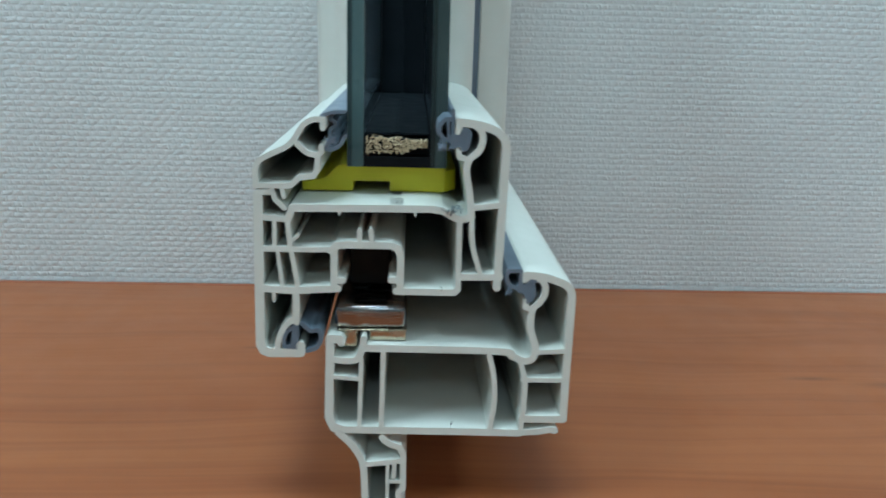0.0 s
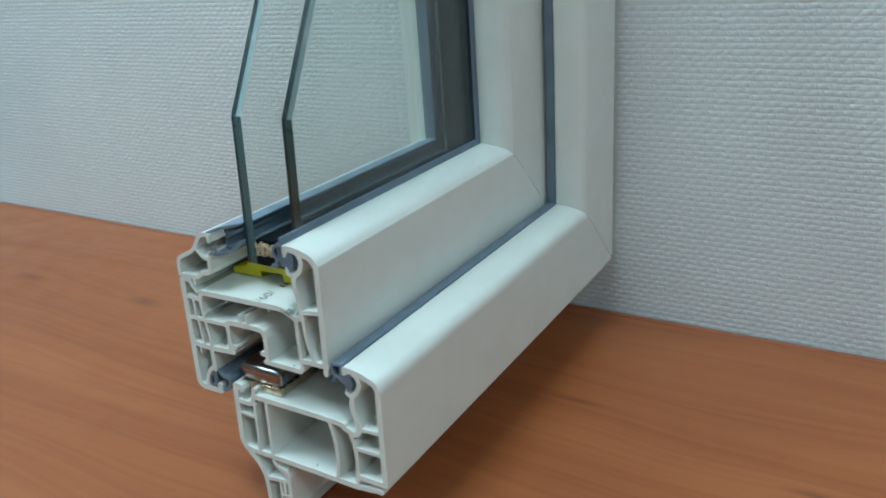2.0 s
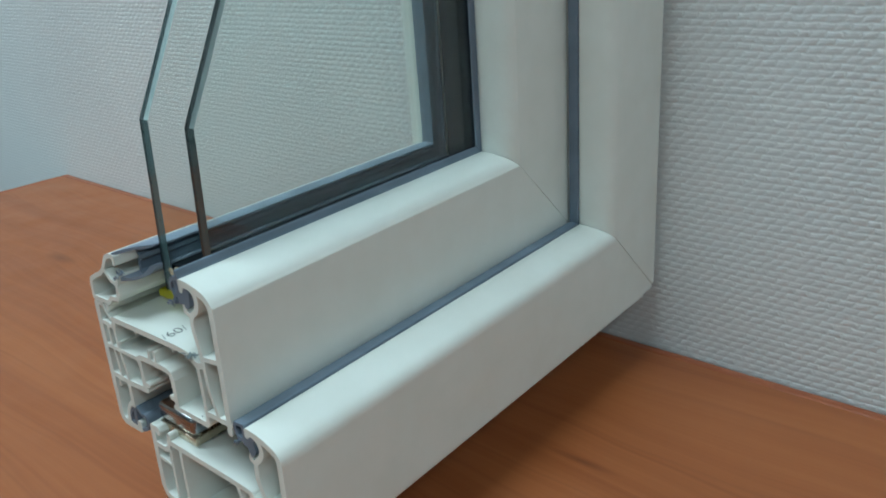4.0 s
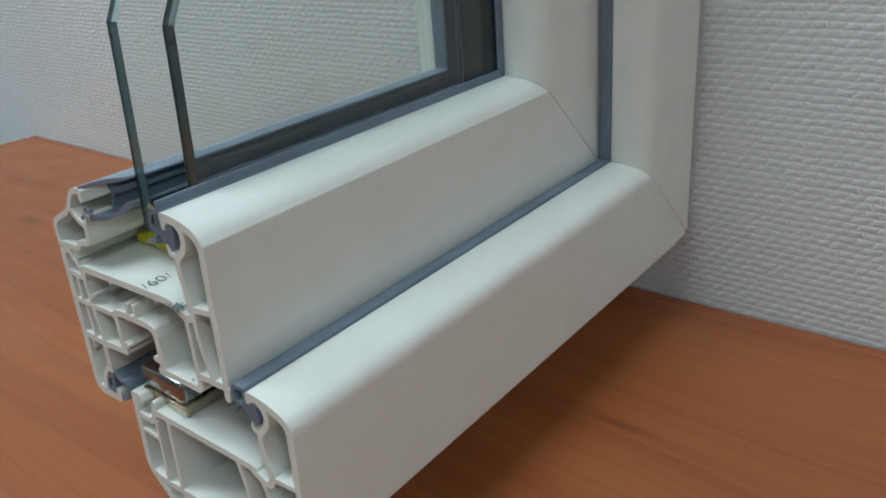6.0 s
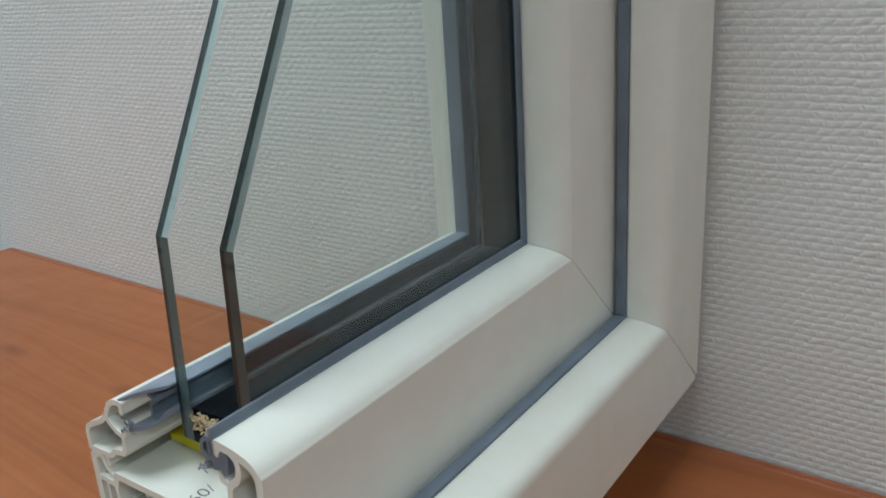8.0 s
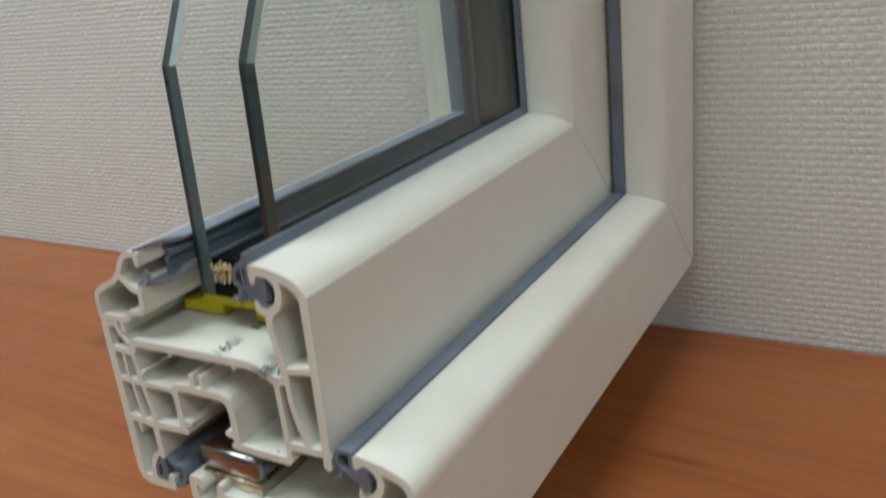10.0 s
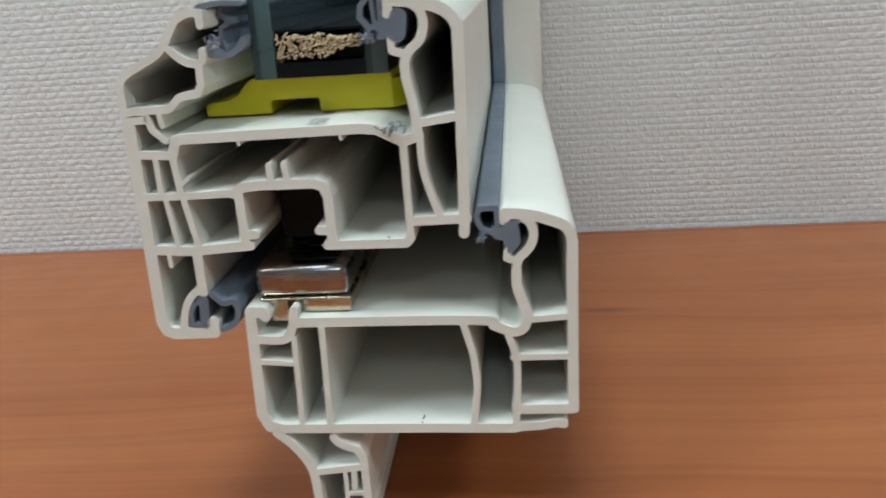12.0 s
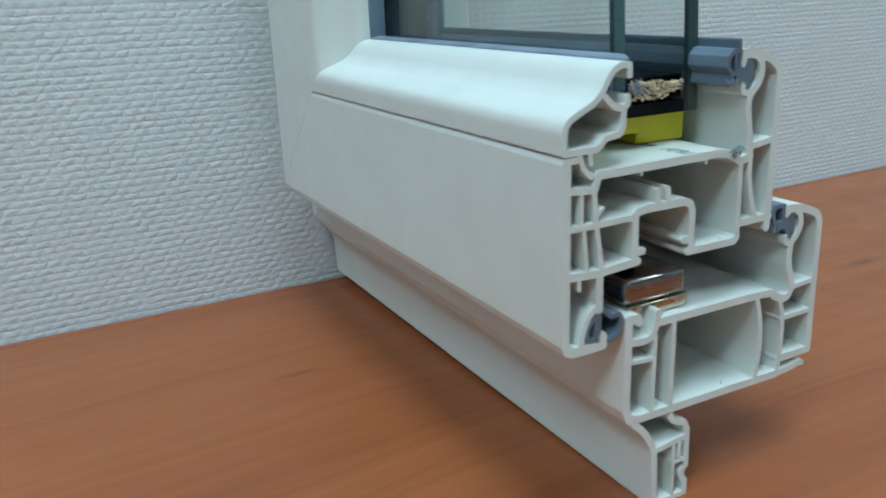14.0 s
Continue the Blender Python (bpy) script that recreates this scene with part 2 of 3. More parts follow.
def extrude(flat, start, end):
    """A prism of the section between the two maps of (across, up) to places; both ends are closed."""
    v, f = flat
    bm = bmesh.new()
    a = [bm.verts.new(start(q.x * MM, q.y * MM)) for q in v]
    b = [bm.verts.new(end(q.x * MM, q.y * MM)) for q in v]
    count = {}
    for t in f:
        for i, j in zip(t, t[1:] + t[:1]):
            count[frozenset((i, j))] = count.get(frozenset((i, j)), 0) + 1
    for t in f:
        bm.faces.new([a[i] for i in t])
        bm.faces.new([b[i] for i in reversed(t)])
        for i, j in zip(t, t[1:] + t[:1]):
            if count[frozenset((i, j))] == 1:
                bm.faces.new((a[j], a[i], b[i], b[j]))
    loose = [q for q in bm.verts if not q.link_faces]
    bmesh.ops.delete(bm, geom=loose, context="VERTS")
    bmesh.ops.recalc_face_normals(bm, faces=bm.faces)
    return bm


WELD = 0.00016   # half the width of the weld line
CUT_X, CUT_Z = 0.0120, 0.0208   # the saw cut is not quite square
CLIP = 0.0790    # the outer corner is trimmed


def rail(flat, front=0.0):
    return extrude(flat, lambda x, h: (x, front + CUT_X * x + CUT_Z * h, h), lambda x, h: (x, min(CORNER - h, CORNER + CLIP + h) - WELD, h))


def stile(flat):
    return extrude(flat, lambda x, h: (x, CORNER - h, max(h, -h - CLIP) + WELD), lambda x, h: (x, CORNER - h, STILE_TOP))


# ---- room ----
X0, X1, Y0 = -2.6, 2.6, -3.6
tagged(part("wall_north", block((X0 - 0.12, WALL_Y, FLOOR_Z), (X1 + 0.12, WALL_Y + 0.12, CEIL_Z)), PAPER, smooth=0),
       "white painted wall with woven glass-fibre wallpaper", "wall", kind="structure")
for nm, lo, hi in (("wall_west", (X0 - 0.12, Y0, FLOOR_Z), (X0, WALL_Y, CEIL_Z)), ("wall_east", (X1, Y0, FLOOR_Z), (X1 + 0.12, WALL_Y, CEIL_Z)),
                   ("wall_south", (X0 - 0.12, Y0 - 0.12, FLOOR_Z), (X1 + 0.12, Y0, CEIL_Z))):
    tagged(part(nm, block(lo, hi), WALL_PAINT, smooth=0), "plain beige painted wall", "wall", kind="structure")
tagged(part("floor", block((X0 - 0.12, Y0 - 0.12, FLOOR_Z - 0.1), (X1 + 0.12, WALL_Y + 0.12, FLOOR_Z)), CARPET, smooth=0),
       "grey floor covering", "floor", kind="structure")
tagged(part("ceiling", block((X0 - 0.12, Y0 - 0.12, CEIL_Z), (X1 + 0.12, WALL_Y + 0.12, CEIL_Z + 0.1)), PAINT, smooth=0),
       "plain white ceiling", "ceiling", kind="structure")


def ceiling_light(x, y):
    top = tagged(new("ceiling_light"), "square recessed white ceiling light, switched on", "ceiling light", "lights in the ceiling")
    top.location = (x, y, CEIL_Z)
    bm = bmesh.new()
    for lo, hi in (((-0.3, -0.3, -0.03), (0.3, -0.28, 0)), ((-0.3, 0.28, -0.03), (0.3, 0.3, 0)),
                   ((-0.3, -0.28, -0.03), (-0.28, 0.28, 0)), ((0.28, -0.28, -0.03), (0.3, 0.28, 0))):
        box(bm, lo, hi)
    part("frame", bm, LAMP_METAL, top)
    part("diffuser", block((-0.28, -0.28, -0.02), (0.28, 0.28, -0.004)), DIFFUSER, top)


for lx, ly, watts in LAMPS:
    ceiling_light(lx, ly)


# ---- table ----
def table():
    left, right, back, front = -0.554, 1.3, WALL_Y - 0.0006, -0.57
    top = tagged(new("table"), "orange-brown alder laminate table pushed against the wall", "table")
    top.location = (0.4, -0.17, FLOOR_Z)
    base = Vector(top.location)

    def put(name, bm, mat, label="", smooth=35):
        bmesh.ops.translate(bm, verts=bm.verts, vec=-base)
        return part(name, bm, mat, top, label, smooth)

    e = 0.0075
    put("tabletop", block((left + e, front + e, TABLE_Z - 0.025), (right - e, back - e, TABLE_Z)), WOOD, "alder laminate with streaked grain")
    for lo, hi in (((left, back - e, TABLE_Z - 0.025), (right, back, TABLE_Z - 0.0003)), ((left, front, TABLE_Z - 0.025), (right, front + e, TABLE_Z - 0.0003)),
                   ((left, front + e, TABLE_Z - 0.025), (left + e, back - e, TABLE_Z - 0.0003)), ((right - e, front + e, TABLE_Z - 0.025), (right, back - e, TABLE_Z - 0.0003))):
        put("edge_band", block(lo, hi, 0.0022), EDGING, "rounded red-brown edge band")
    for lx in (left + 0.08, right - 0.13):
        put("side_panel", block((lx, front + 0.06, FLOOR_Z), (lx + 0.022, back - 0.06, TABLE_Z - 0.025), 0.001), WOOD)
    put("modesty_panel", block((left + 0.102, back - 0.2, FLOOR_Z + 0.3), (right - 0.13, back - 0.182, TABLE_Z - 0.025), 0.001), WOOD)


table()

# ---- profile sections, in millimetres ----
FRAME_OUTER = [
    web(2.4, (5.1, -17.0), (4.6, -16.0), (2.0, -15.9), (1.4, -39.9), (2.8, -43.3)),
    web(2.2, (2.6, -42.7), (5.7, -43.8), (37.0, -44.3), (57.0, -44.8)),
    web(1.9, (57.0, -44.6), (62.0, -44.4), (65.6, -43.8), (67.2, -44.1), smooth=True),
    skin(2.2, [(56.3, 1.9)], [(56.3, 3.3), (59.2, 3.1), (62.2, 2.6), (65.0, 1.7), (67.6, 0.6), (69.0, -0.8), (69.6, -2.8), (69.6, -6.6), (69.4, -30.0)]),
    web(2.2, (69.4, -29.0), (69.4, -40.4), (57.3, -40.3))]
FRAME_INNER = [
    web(1.9, (2.0, -22.1), (8.0, -22.5), (10.3, -20.7), (11.4, -15.9), smooth=True),
    web(2.1, (11.2, -18.6), (49.1, -19.3), (53.3, -20.7), (57.1, -22.2), (59.4, -21.4), (60.2, -18.6), (59.2, -15.3), (58.3, -12.1), (58.3, -8.8), smooth=True),
    web(1.8, (58.3, -8.8), (58.8, -6.4), (60.5, -4.7), (61.7, -2.8), (62.0, -0.6), (61.3, 1.2), (60.0, 2.4), smooth=True),
    web(1.5, (56.7, -4.6), (56.5, -6.1), (58.5, -6.8)),
    web(1.4, (60.2, -19.6), (69.3, -19.1)), web(1.4, (57.0, -28.1), (69.2, -28.1)),
    web(1.2, (10.7, -22.2), (10.1, -42.9)), web(1.2, (2.4, -27.4), (10.1, -28.1)), web(1.4, (16.9, -19.6), (16.4, -43.2)),
    web(1.5, (46.9, -20.1), (48.6, -27.5), (49.0, -35.6), (47.9, -44.0), smooth=True),
    web(1.5, (55.9, -22.1), (57.6, -28.4), (57.6, -35.6), (57.0, -44.6), smooth=True)]
FRAME = section(FRAME_OUTER + FRAME_INNER)
FLANGE = section([
    web(2.0, (4.1, -44.8), (7.7, -48.3), (10.8, -53.5), (11.6, -59.2), (11.9, -71.2), smooth=True),
    web(1.8, (16.7, -46.2), (17.4, -47.4), (19.2, -48.6), (21.7, -49.4), (22.9, -51.8), (23.0, -62.8)),
    web(1.6, (11.8, -55.0), (22.2, -53.9)), web(1.0, (18.4, -54.7), (18.3, -71.2)), web(1.0, (18.3, -60.6), (22.6, -60.7)), web(1.3, (20.4, -55.2), (20.2, -59.1)),
    web(1.6, (23.0, -62.8), (21.6, -64.2), (21.7, -65.8), (22.9, -67.4), (22.9, -71.2)), web(1.6, (11.9, -71.2), (22.9, -71.2))])
SASH_OUTER = [
    web(2.5, (-16.9, 24.8), (-17.4, -17.6), (-16.6, -19.5), (-15.0, -20.2), (-6.3, -20.2), (-6.3, -18.0)),
    web(1.6, (-12.9, -20.0), (-12.0, -15.3), (-10.2, -12.0), (-7.4, -9.8), smooth=True),
    skin(2.2, [(36.2, 42.8)], [(36.1, 45.0), (39.0, 44.8), (42.0, 44.3), (44.6, 43.6), (46.6, 42.7), (48.1, 41.4), (48.9, 39.8), (49.1, 37.0), (48.6, 10.0)]),
    web(2.2, (48.6, 10.4), (48.4, 2.9), (48.2, -0.4)),
    web(2.0, (-9.1, 18.1), (-7.9, 21.3), (29.2, 21.6), (32.4, 21.2), (37.3, 18.6), (40.5, 19.6)), web(1.5, (-17.1, 25.4), (-13.7, 25.5)),
    web(1.8, (40.5, 19.6), (39.8, 25.7), (38.8, 31.2), (38.8, 33.8), smooth=True),
    web(1.8, (38.8, 33.8), (39.7, 35.6), (41.9, 37.6), (42.8, 40.6), (42.2, 43.0), (40.6, 44.3), smooth=True),
    web(1.5, (36.5, 37.8), (36.6, 35.9), (39.0, 35.1))]
SASH_INNER = [
    web(2.0, (-7.3, -1.9), (-7.4, -11.1)), web(2.0, (-17.2, -1.3), (-8.2, -1.9), (4.2, -1.2)), web(0.9, (-13.3, -2.0), (-13.3, -4.9)),
    web(1.9, (3.2, -0.6), (3.2, 9.7)), web(1.8, (3.2, 1.1), (5.6, 1.1)),
    web(2.0, (2.3, 9.7), (4.1, 11.0), (7.1, 11.3), (18.7, 11.2), (20.6, 10.4), (21.4, 8.2), (21.3, -1.7)), web(1.8, (21.3, 1.3), (18.8, 1.4)),
    web(1.9, (20.2, -1.8), (36.4, -2.0), (37.4, -0.9)), web(1.5, (37.4, -0.9), (37.3, 18.2)), web(1.9, (37.7, 2.5), (49.0, 2.6)),
    web(1.5, (-17.1, 9.9), (-7.3, 9.8), (2.6, 9.9)), web(1.1, (-12.7, 18.8), (-12.8, 10.1)), web(1.4, (-9.2, 18.0), (-8.6, 10.2))]
SASH_RIBS = [
    web(1.0, (-12.0, 9.2), (-11.0, -0.8)), web(1.3, (-8.3, 9.2), (-6.7, -1.1)), web(1.6, (-17.0, 18.7), (-9.1, 18.1)),
    web(0.8, (-8.6, 11.8), (-6.5, 13.6)), web(1.3, (10.2, 11.3), (10.1, 15.2)), web(1.3, (13.6, 11.3), (13.2, 15.3)),
    web(0.6, (4.5, 20.9), (4.7, 19.7)), web(0.6, (25.0, 21.0), (25.2, 19.7)),
    web(1.4, (40.6, 19.3), (40.9, 12.6), (42.6, 6.0), (43.8, 2.9), smooth=True), web(1.6, (40.4, 22.0), (48.7, 23.0))]
SASH = section(SASH_OUTER + SASH_INNER + SASH_RIBS)
BEAD = section([
    web(1.5, (0.5, 42.7), (0.5, 44.9)), web(1.5, (0.5, 45.0), (-1.8, 45.0), (-4.0, 44.0), (-5.5, 42.2), (-7.1, 39.6), (-9.4, 37.5), (-13.0, 35.8), (-16.2, 34.0), (-17.3, 32.0), (-17.4, 28.6), smooth=True),
    web(1.5, (-17.4, 28.8), (-17.4, 27.2), (-8.4, 27.3), (-7.3, 28.1), (-5.9, 29.5), (-2.0, 30.0), (-1.1, 31.6), (-0.9, 35.5)),
    web(1.5, (-6.3, 38.6), (-4.9, 37.2), (-3.4, 36.1), (-1.0, 35.5), smooth=True), web(1.4, (-1.0, 35.5), (0.1, 36.4), (0.1, 38.0)),
    web(1.3, (-13.3, 26.8), (-12.3, 23.4), (-10.0, 21.2)), web(1.1, (-10.5, 26.8), (-10.1, 24.2))])
GASKET_FRAME = section([
    web(1.1, (54.8, 4.5), (51.4, 4.5), (50.8, 3.0), (51.0, 1.6), (51.8, 0.2), (53.6, -0.5), (54.9, 0.4), (54.8, 4.5)), web(0.9, (52.0, -0.2), (51.4, -2.0)),
    web(2.8, (55.0, -0.6), (57.4, -1.2)), web(3.4, (57.4, 0.0), (57.7, -2.4)), web(1.2, (58.4, -3.4), (57.2, -4.4)), web(1.0, (57.2, 1.2), (59.0, 1.5))])
GASKET_SASH = section([
    web(1.1, (34.9, 45.8), (32.8, 45.8), (31.3, 44.3), (31.0, 42.2), (32.6, 40.3), (34.9, 40.7), (34.9, 45.8)), web(0.8, (33.4, 45.6), (33.7, 41.2)),
    web(0.9, (34.8, 45.8), (34.6, 48.2)), web(2.8, (35.0, 40.4), (37.6, 40.5)), web(3.2, (38.2, 42.0), (37.7, 38.9)), web(1.3, (34.6, 38.6), (37.0, 39.2)), web(0.9, (32.4, 39.8), (32.0, 37.8))])
GASKET_STOP = section([
    web(2.0, (-7.6, -12.7), (-8.0, -18.4)), web(1.0, (-8.3, -12.5), (-10.5, -14.9), (-10.9, -18.2), smooth=True), web(1.2, (-10.2, -18.4), (-7.8, -18.4)),
    web(1.2, (-5.8, -11.5), (-3.5, -13.6), (-1.3, -13.4), (-0.5, -15.6), (-1.6, -18.4), (-4.4, -19.6), smooth=True)])
GASKET_BEAD = section([
    web(1.0, (0.2, 45.9), (2.8, 46.4), (5.4, 46.0), smooth=True), web(1.1, (0.6, 37.4), (2.6, 36.5), (4.4, 37.3), (5.4, 39.2), smooth=True)])
GASKET_BODY = section([web(0.9, (2.2, 45.6), (1.7, 44.2), (3.1, 43.4), (3.1, 42.4), (1.7, 41.6), (1.5, 38.0)), web(1.0, (1.5, 38.2), (2.4, 36.9))])

# ---- the window corner sample ----
sample = tagged(new("window_corner_sample"), "cut-away corner sample of a white plastic window standing on the table", "window sample")
sample.matrix_world = TIP


frame_part = part("frame_rail", rail(FRAME), PVC, sample, "white hollow frame profile, sawn open")
part("sill_flange", extrude(FLANGE, lambda x, h: (x, CUT_X * x + CUT_Z * h, h), lambda x, h: (x, 0.230, h)), PVC, frame_part, "narrow hollow foot of the frame")
frame_up = part("frame_stile", stile(FRAME), PVC, sample, "upright white frame profile")
part("gasket", rail(GASKET_FRAME), GASKET, frame_part, "blue-grey rubber gasket")
part("gasket", stile(GASKET_FRAME), GASKET, frame_up, "blue-grey rubber gasket")
sash_part = part("sash_rail", rail(SASH), PVC, sample, "white many-chambered sash profile, sawn open")
sash_up = part("sash_stile", stile(SASH), PVC, sample, "upright white sash profile")
for flat in (GASKET_SASH, GASKET_STOP):
    part("gasket", rail(flat), GASKET, sash_part, "blue-grey rubber gasket")
    part("gasket", stile(flat), GASKET, sash_up, "blue-grey rubber gasket")
bead_part = part("glazing_bead_rail", rail(BEAD), PVC, sample, "white moulded glazing bead")
bead_up = part("glazing_bead_stile", stile(BEAD), PVC, sample, "white moulded glazing bead")
# same gasket as on the stile, coloured paler for the light on its top
part("gasket", extrude(GASKET_BEAD, lambda x, h: (x, 0.0012 + max(0.0, x - 0.0005) * 2.0, h), lambda x, h: (x, CORNER - h, h)), GASKET_LIT, bead_part, "torn blue-grey gasket, light on it painted as a paler tone")
part("gasket", extrude(GASKET_BODY, lambda x, h: (x, 0.0085, h), lambda x, h: (x, CORNER - h, h)), GASKET, bead_part, "blue-grey grooved gasket body")
for flat in (GASKET_BEAD, GASKET_BODY):
    part("gasket", stile(flat), GASKET, bead_up, "blue-grey rubber gasket")


# ---- insulating glass ----
G_LOW, G_FRONT, KINK, LEAN = 0.0306, 0.0134, 0.0852, 0.0032
G_BACK = CORNER - G_LOW


def pane(x0, x1):
    slope = 0.54
    line = [(G_FRONT, G_LOW), (G_BACK, G_LOW), (G_BACK, STILE_TOP), (G_FRONT + LEAN + slope * (STILE_TOP - KINK), STILE_TOP), (G_FRONT + LEAN, KINK)]
    bm = bmesh.new()
    a = [bm.verts.new((x0, y, z)) for y, z in line]
    b = [bm.verts.new((x1, y, z)) for y, z in line]
    bm.faces.new(a), bm.faces.new(b[::-1])
    n = len(line)
    for i in range(n):
        bm.faces.new((a[i], a[(i + 1) % n], b[(i + 1) % n], b[i]))
    bmesh.ops.recalc_face_normals(bm, faces=bm.faces)
    ob = part("glass_pane", bm, GLASS, sample, "clear glass pane with a sawn greenish edge", 0)
    ob.visible_shadow = x0 > 0.02
    # opaque strips inside the cut; their dark and pale halves stand for refracted light
    for (y0, z0), (y1, z1), share, ground in ((line[0], line[4], 0.30, EDGE), (line[4], line[3], 0.5, EDGE_GLINT)):
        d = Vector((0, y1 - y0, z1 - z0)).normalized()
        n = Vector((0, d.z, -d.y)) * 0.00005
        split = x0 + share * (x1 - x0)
        for xa, xb, mat, tag in ((x0 + 0.00004, split, EDGE_SHADE, "teal edge of the glass, dark refraction painted in"), (split, x1 - 0.00004, ground, "ground grey-green edge of the glass, refracted light painted in")):
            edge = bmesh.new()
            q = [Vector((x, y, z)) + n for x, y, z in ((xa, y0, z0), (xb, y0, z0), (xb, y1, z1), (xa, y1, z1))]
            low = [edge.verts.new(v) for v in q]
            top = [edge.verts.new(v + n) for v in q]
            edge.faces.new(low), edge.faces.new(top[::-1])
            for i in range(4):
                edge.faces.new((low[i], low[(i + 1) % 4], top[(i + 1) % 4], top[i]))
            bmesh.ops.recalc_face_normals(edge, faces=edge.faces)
            part("refraction_strip", edge, mat, ob, tag, 0)


pane(0.0058, 0.0104)
pane(0.0292, 0.0338)
GAP0, GAP1 = 0.01045, 0.02915

bm = block((GAP0, G_FRONT, G_LOW), (GAP1, G_BACK, G_LOW + 0.003))
box(bm, (GAP0, G_BACK - 0.003, G_LOW + 0.003), (GAP1, G_BACK, STILE_TOP))
part("sealant", bm, BLACK, sample, "black edge sealant of the glass unit", 0)
TUBE = section([web(0.5, (10.8, 34.6), (28.8, 34.6)), web(0.5, (10.8, 39.9), (18.6, 39.9), (19.2, 40.2), (20.2, 40.2), (20.8, 39.9), (28.8, 39.9)),
                web(0.5, (10.8, 34.6), (10.8, 39.9)), web(0.5, (28.8, 34.6), (28.8, 39.9))])
spacer = part("spacer_bar", rail(TUBE, G_FRONT), SPACER, sample, "dark hollow spacer bar between the panes")
part("spacer_bar", stile(TUBE), SPACER, sample, "dark hollow spacer bar between the panes")

rng = random.Random(4)
bm = bmesh.new()
for _ in range(500):
    x = rng.uniform(11.2, 28.2)
    u = (x - 11.2) / 17.0
    lo = 33.6 + 2.4 * u + 0.5 * math.sin(9 * u)
    hi = 39.5 - 1.1 * u + 0.35 * math.sin(14 * u)
    z = rng.uniform(lo, hi)
    r = rng.uniform(0.24, 0.34)
    bmesh.ops.create_icosphere(bm, subdivisions=1, radius=r * MM, matrix=pose(x * MM, G_FRONT + rng.uniform(-0.0008, 0.0014), z * MM))
tagged(part("desiccant", bm, BEADS, spacer, "tan desiccant granules filling the spacer", 60), kind="stuff")
# added black block behind the granules, in place of shade in the hollow
bm = block((GAP0 + 0.0008, G_FRONT + 0.002, G_LOW + 0.0036), (GAP1 - 0.0008, G_FRONT + 0.02, G_LOW + 0.0079))
part("shade_block", bm, BLACK, spacer, "black block standing in for shade inside the spacer", 0)

# glazing packer: a wedge-ended plastic strip with a channel below
PY0, PY1 = 0.0175, 0.108
line = [(-7.4, 22.8), (7.2, 22.8), (7.2, 25.7), (17.8, 25.7), (17.8, 22.8), (33.6, 22.8), (33.6, 30.4), (3.4, 30.4), (1.4, 28.8), (0.2, 27.2), (-2.0, 26.1), (-7.4, 25.4)]
bm = bmesh.new()
fr = [bm.verts.new((x * MM, PY0, z * MM)) for x, z in line]
bk = [bm.verts.new((x * MM, PY1, z * MM)) for x, z in line]
bm.faces.new(fr), bm.faces.new(bk[::-1])
for i in range(len(line)):
    j = (i + 1) % len(line)
    bm.faces.new((fr[j], fr[i], bk[i], bk[j]))
bmesh.ops.recalc_face_normals(bm, faces=bm.faces)
bmesh.ops.bevel(bm, geom=[e for e in bm.edges], offset=0.0003, segments=2, affect="EDGES")
packer = part("glazing_packer", bm, PACKER, sample, "yellow plastic glazing packer under the glass")
bm = bmesh.new()   # the tapered tongue at its inner end
low = [bm.verts.new((x * MM, PY0 + y * MM, 0.0228)) for x, y in ((33.5, 0.4), (37.0, 6.0), (37.0, 60.0), (33.5, 60.0))]
top = [bm.verts.new((x * MM, PY0 + y * MM, 0.0288)) for x, y in ((33.5, 0.4), (37.0, 6.0), (37.0, 60.0), (33.5, 60.0))]
bm.faces.new(low), bm.faces.new(top)
for i in range(4):
    j = (i + 1) % 4
    bm.faces.new((low[i], low[j], top[j], top[i]))
bmesh.ops.recalc_face_normals(bm, faces=bm.faces)
part("tongue", bm, PACKER, packer)

# ---- fittings ----
bm = block((0.0028, 0.0027, -0.0141), (0.0231, 0.030, -0.0070), 0.0018)
plate = part("striker_keep", bm, STEEL, sample, "polished steel striker keep with straw-coloured tarnish")
part("base_plate", block((0.0129, 0.0026, -0.0173), (0.0231, 0.070, -0.0144), 0.0003), ZINC, plate, "pale zinc-plated base")
part("ledge", block((0.0036, 0.0024, -0.0145), (0.0233, 0.030, -0.0140), 0.0002), ZINC, plate, "thin bright lower edge")
part("clamp_foot", block((0.0054, 0.0032, -0.0196), (0.0093, 0.028, -0.0144), 0.0003), ZINC, plate, "pale zinc-plated foot")
bm = bmesh.new()
bmesh.ops.create_cone(bm, cap_ends=True, segments=28, radius1=0.0034, radius2=0.0030, depth=0.0012, matrix=pose(0.0098, 0.0215, -0.0070))
bmesh.ops.create_cone(bm, cap_ends=True, segments=20, radius1=0.0012, radius2=0.0018, depth=0.0004, matrix=pose(0.0098, 0.0215, -0.0063))
part("rivet", bm, DARK_STEEL, plate, "dark round rivet head")
part("espagnolette_rail", block((0.0064, 0.016, -0.0050), (0.0184, 0.150, 0.0100), 0.0008), DARK_STEEL, sample, "dark steel locking rail in the sash groove")

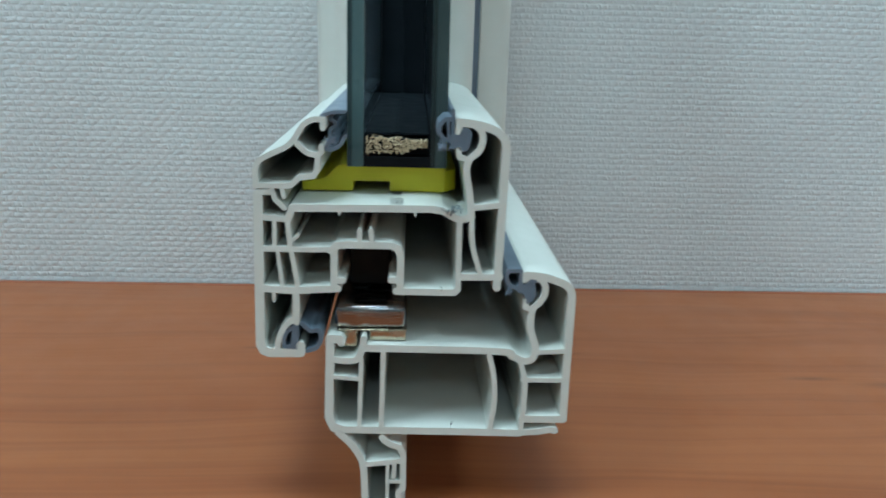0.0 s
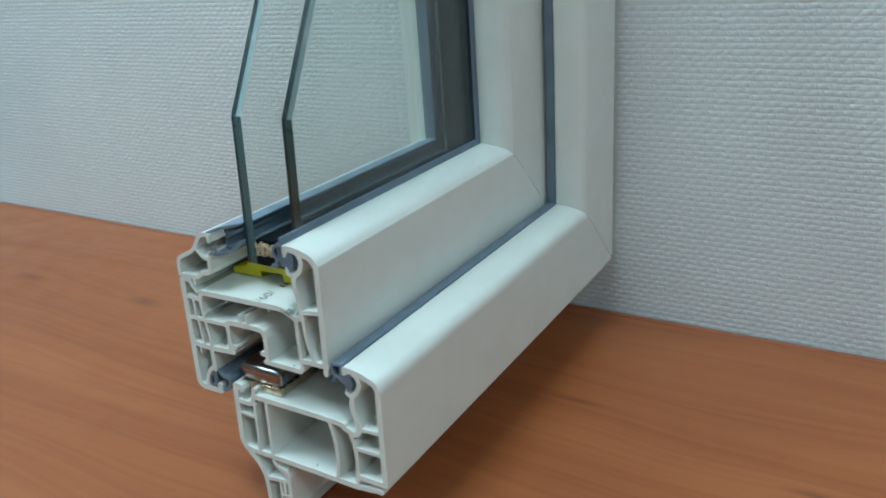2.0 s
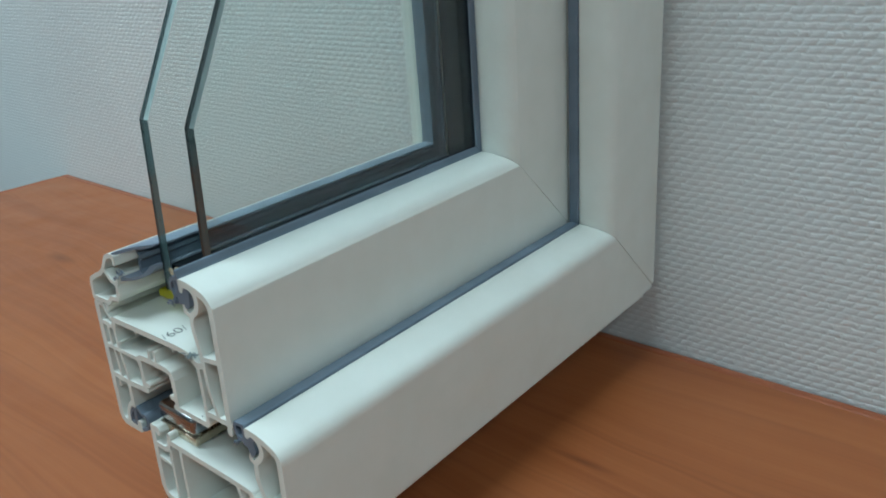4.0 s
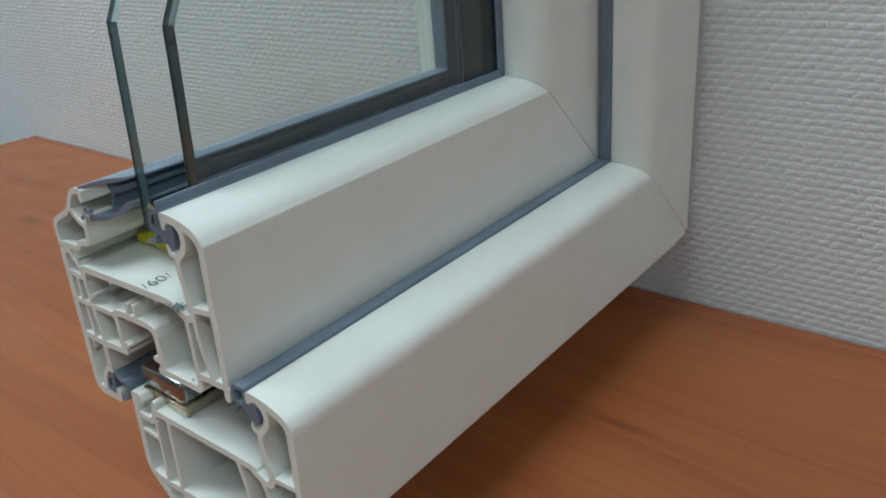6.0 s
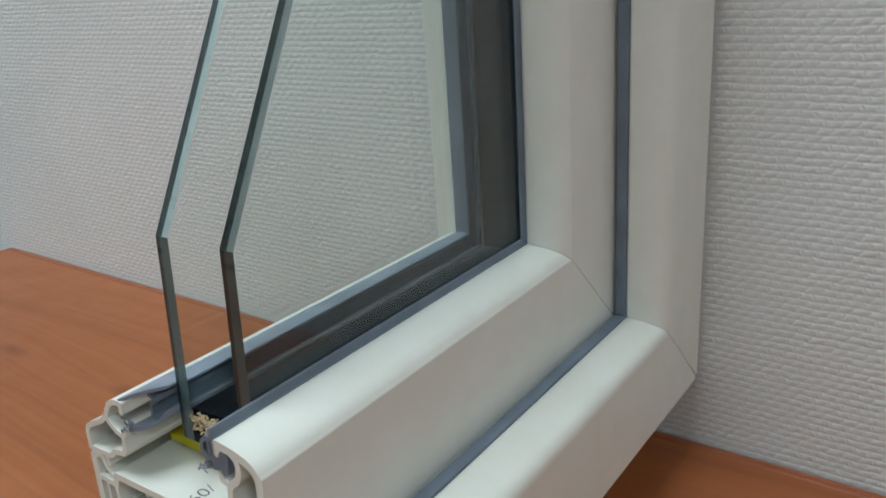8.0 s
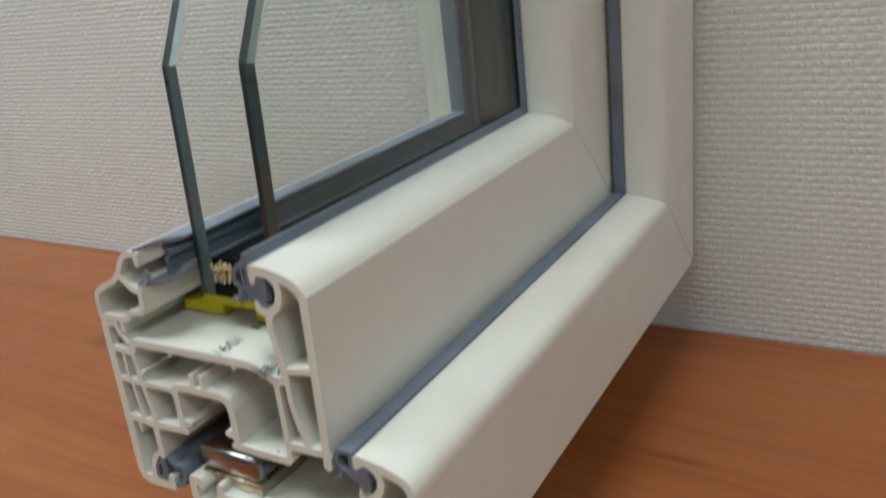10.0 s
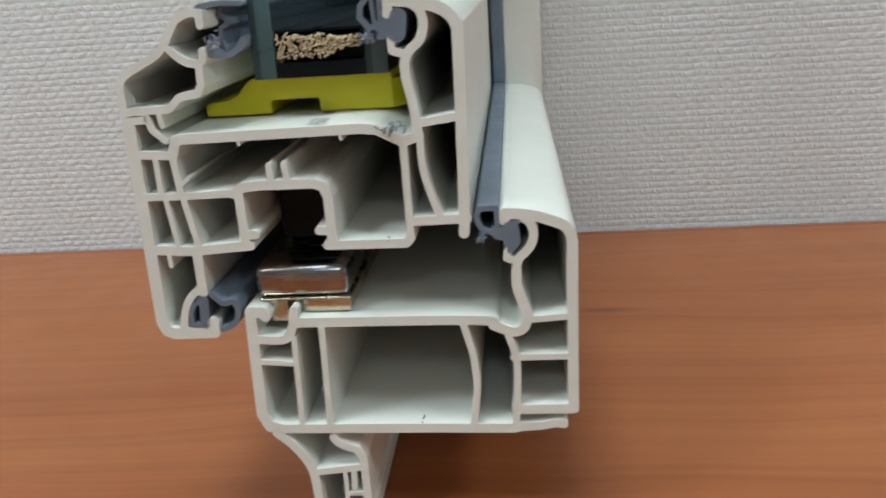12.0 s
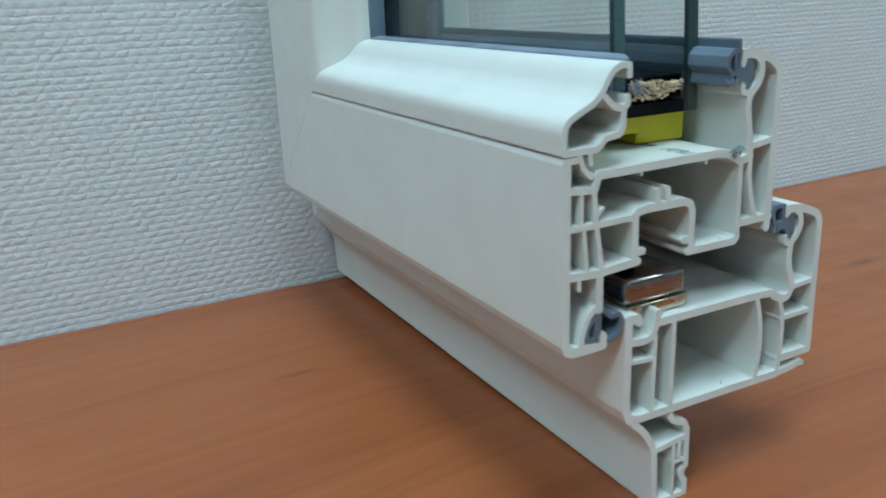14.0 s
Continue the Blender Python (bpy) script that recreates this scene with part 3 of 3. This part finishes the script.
# ---- print on the rebate floor ----
def letters(text, x, y, size):
    cu = bpy.data.curves.new("print", "FONT")
    cu.body, cu.size, cu.extrude, cu.offset = text, size, 0.00002, -0.00009
    ob = bpy.data.objects.new("print", cu)
    me = bpy.data.meshes.new_from_object(ob)
    bpy.data.objects.remove(ob)
    me.transform(pose(x, y, 0.02278, 0, 0, 90))
    me.materials.append(INK)
    out = new("printed_mark", me)
    out.parent = sash_part
    return tagged(out, "black ink-jet marking on the profile")


letters("/60/", 0.0220, 0.0008, 0.0056)
bm = bmesh.new()
for k in range(3):   # further marking, too worn to read
    box(bm, (0.0186, 0.0142 + 0.0021 * k, 0.02276), (0.0212, 0.0153 + 0.0021 * k, 0.02279))
part("printed_mark", bm, INK, sash_part, "black ink-jet marking on the profile", 0)

# ---- saw crumbs left on the cut ----
def crumbs(seed, x, z, spread, count, parent, mat, label):
    r = random.Random(seed)
    bm = bmesh.new()
    for _ in range(count):
        at = pose((x + r.gauss(0, spread)) * MM, r.uniform(-0.0006, 0.0022), (z + r.gauss(0, spread * 0.6)) * MM, r.uniform(0, 360), r.uniform(0, 360), r.uniform(0, 360))
        size = Matrix.Diagonal((r.uniform(0.3, 1.1) * MM, r.uniform(0.12, 0.3) * MM, r.uniform(0.1, 0.25) * MM, 1))
        bmesh.ops.create_icosphere(bm, subdivisions=1, radius=1.0, matrix=at @ size)
    tagged(part("swarf", bm, mat, parent, label, 0), kind="stuff")


crumbs(1, 35.4, 21.6, 1.0, 34, sash_part, SCUFF, "grey saw crumbs stuck to the rebate")
crumbs(2, 32.0, 38.4, 0.7, 20, sash_part, GASKET_LIT, "torn crumbs of gasket")
crumbs(3, 3.2, 39.4, 1.1, 30, bead_part, GASKET_LIT, "torn crumbs of gasket")
crumbs(4, 51.8, -1.6, 0.5, 12, frame_part, GASKET, "torn crumbs of gasket")
crumbs(5, 37.0, -43.15, 0.25, 3, frame_part, BLACK, "dark specks in the frame chamber")
crumbs(6, 33.0, -1.0, 0.25, 2, sash_part, BLACK, "dark specks in the sash chamber")
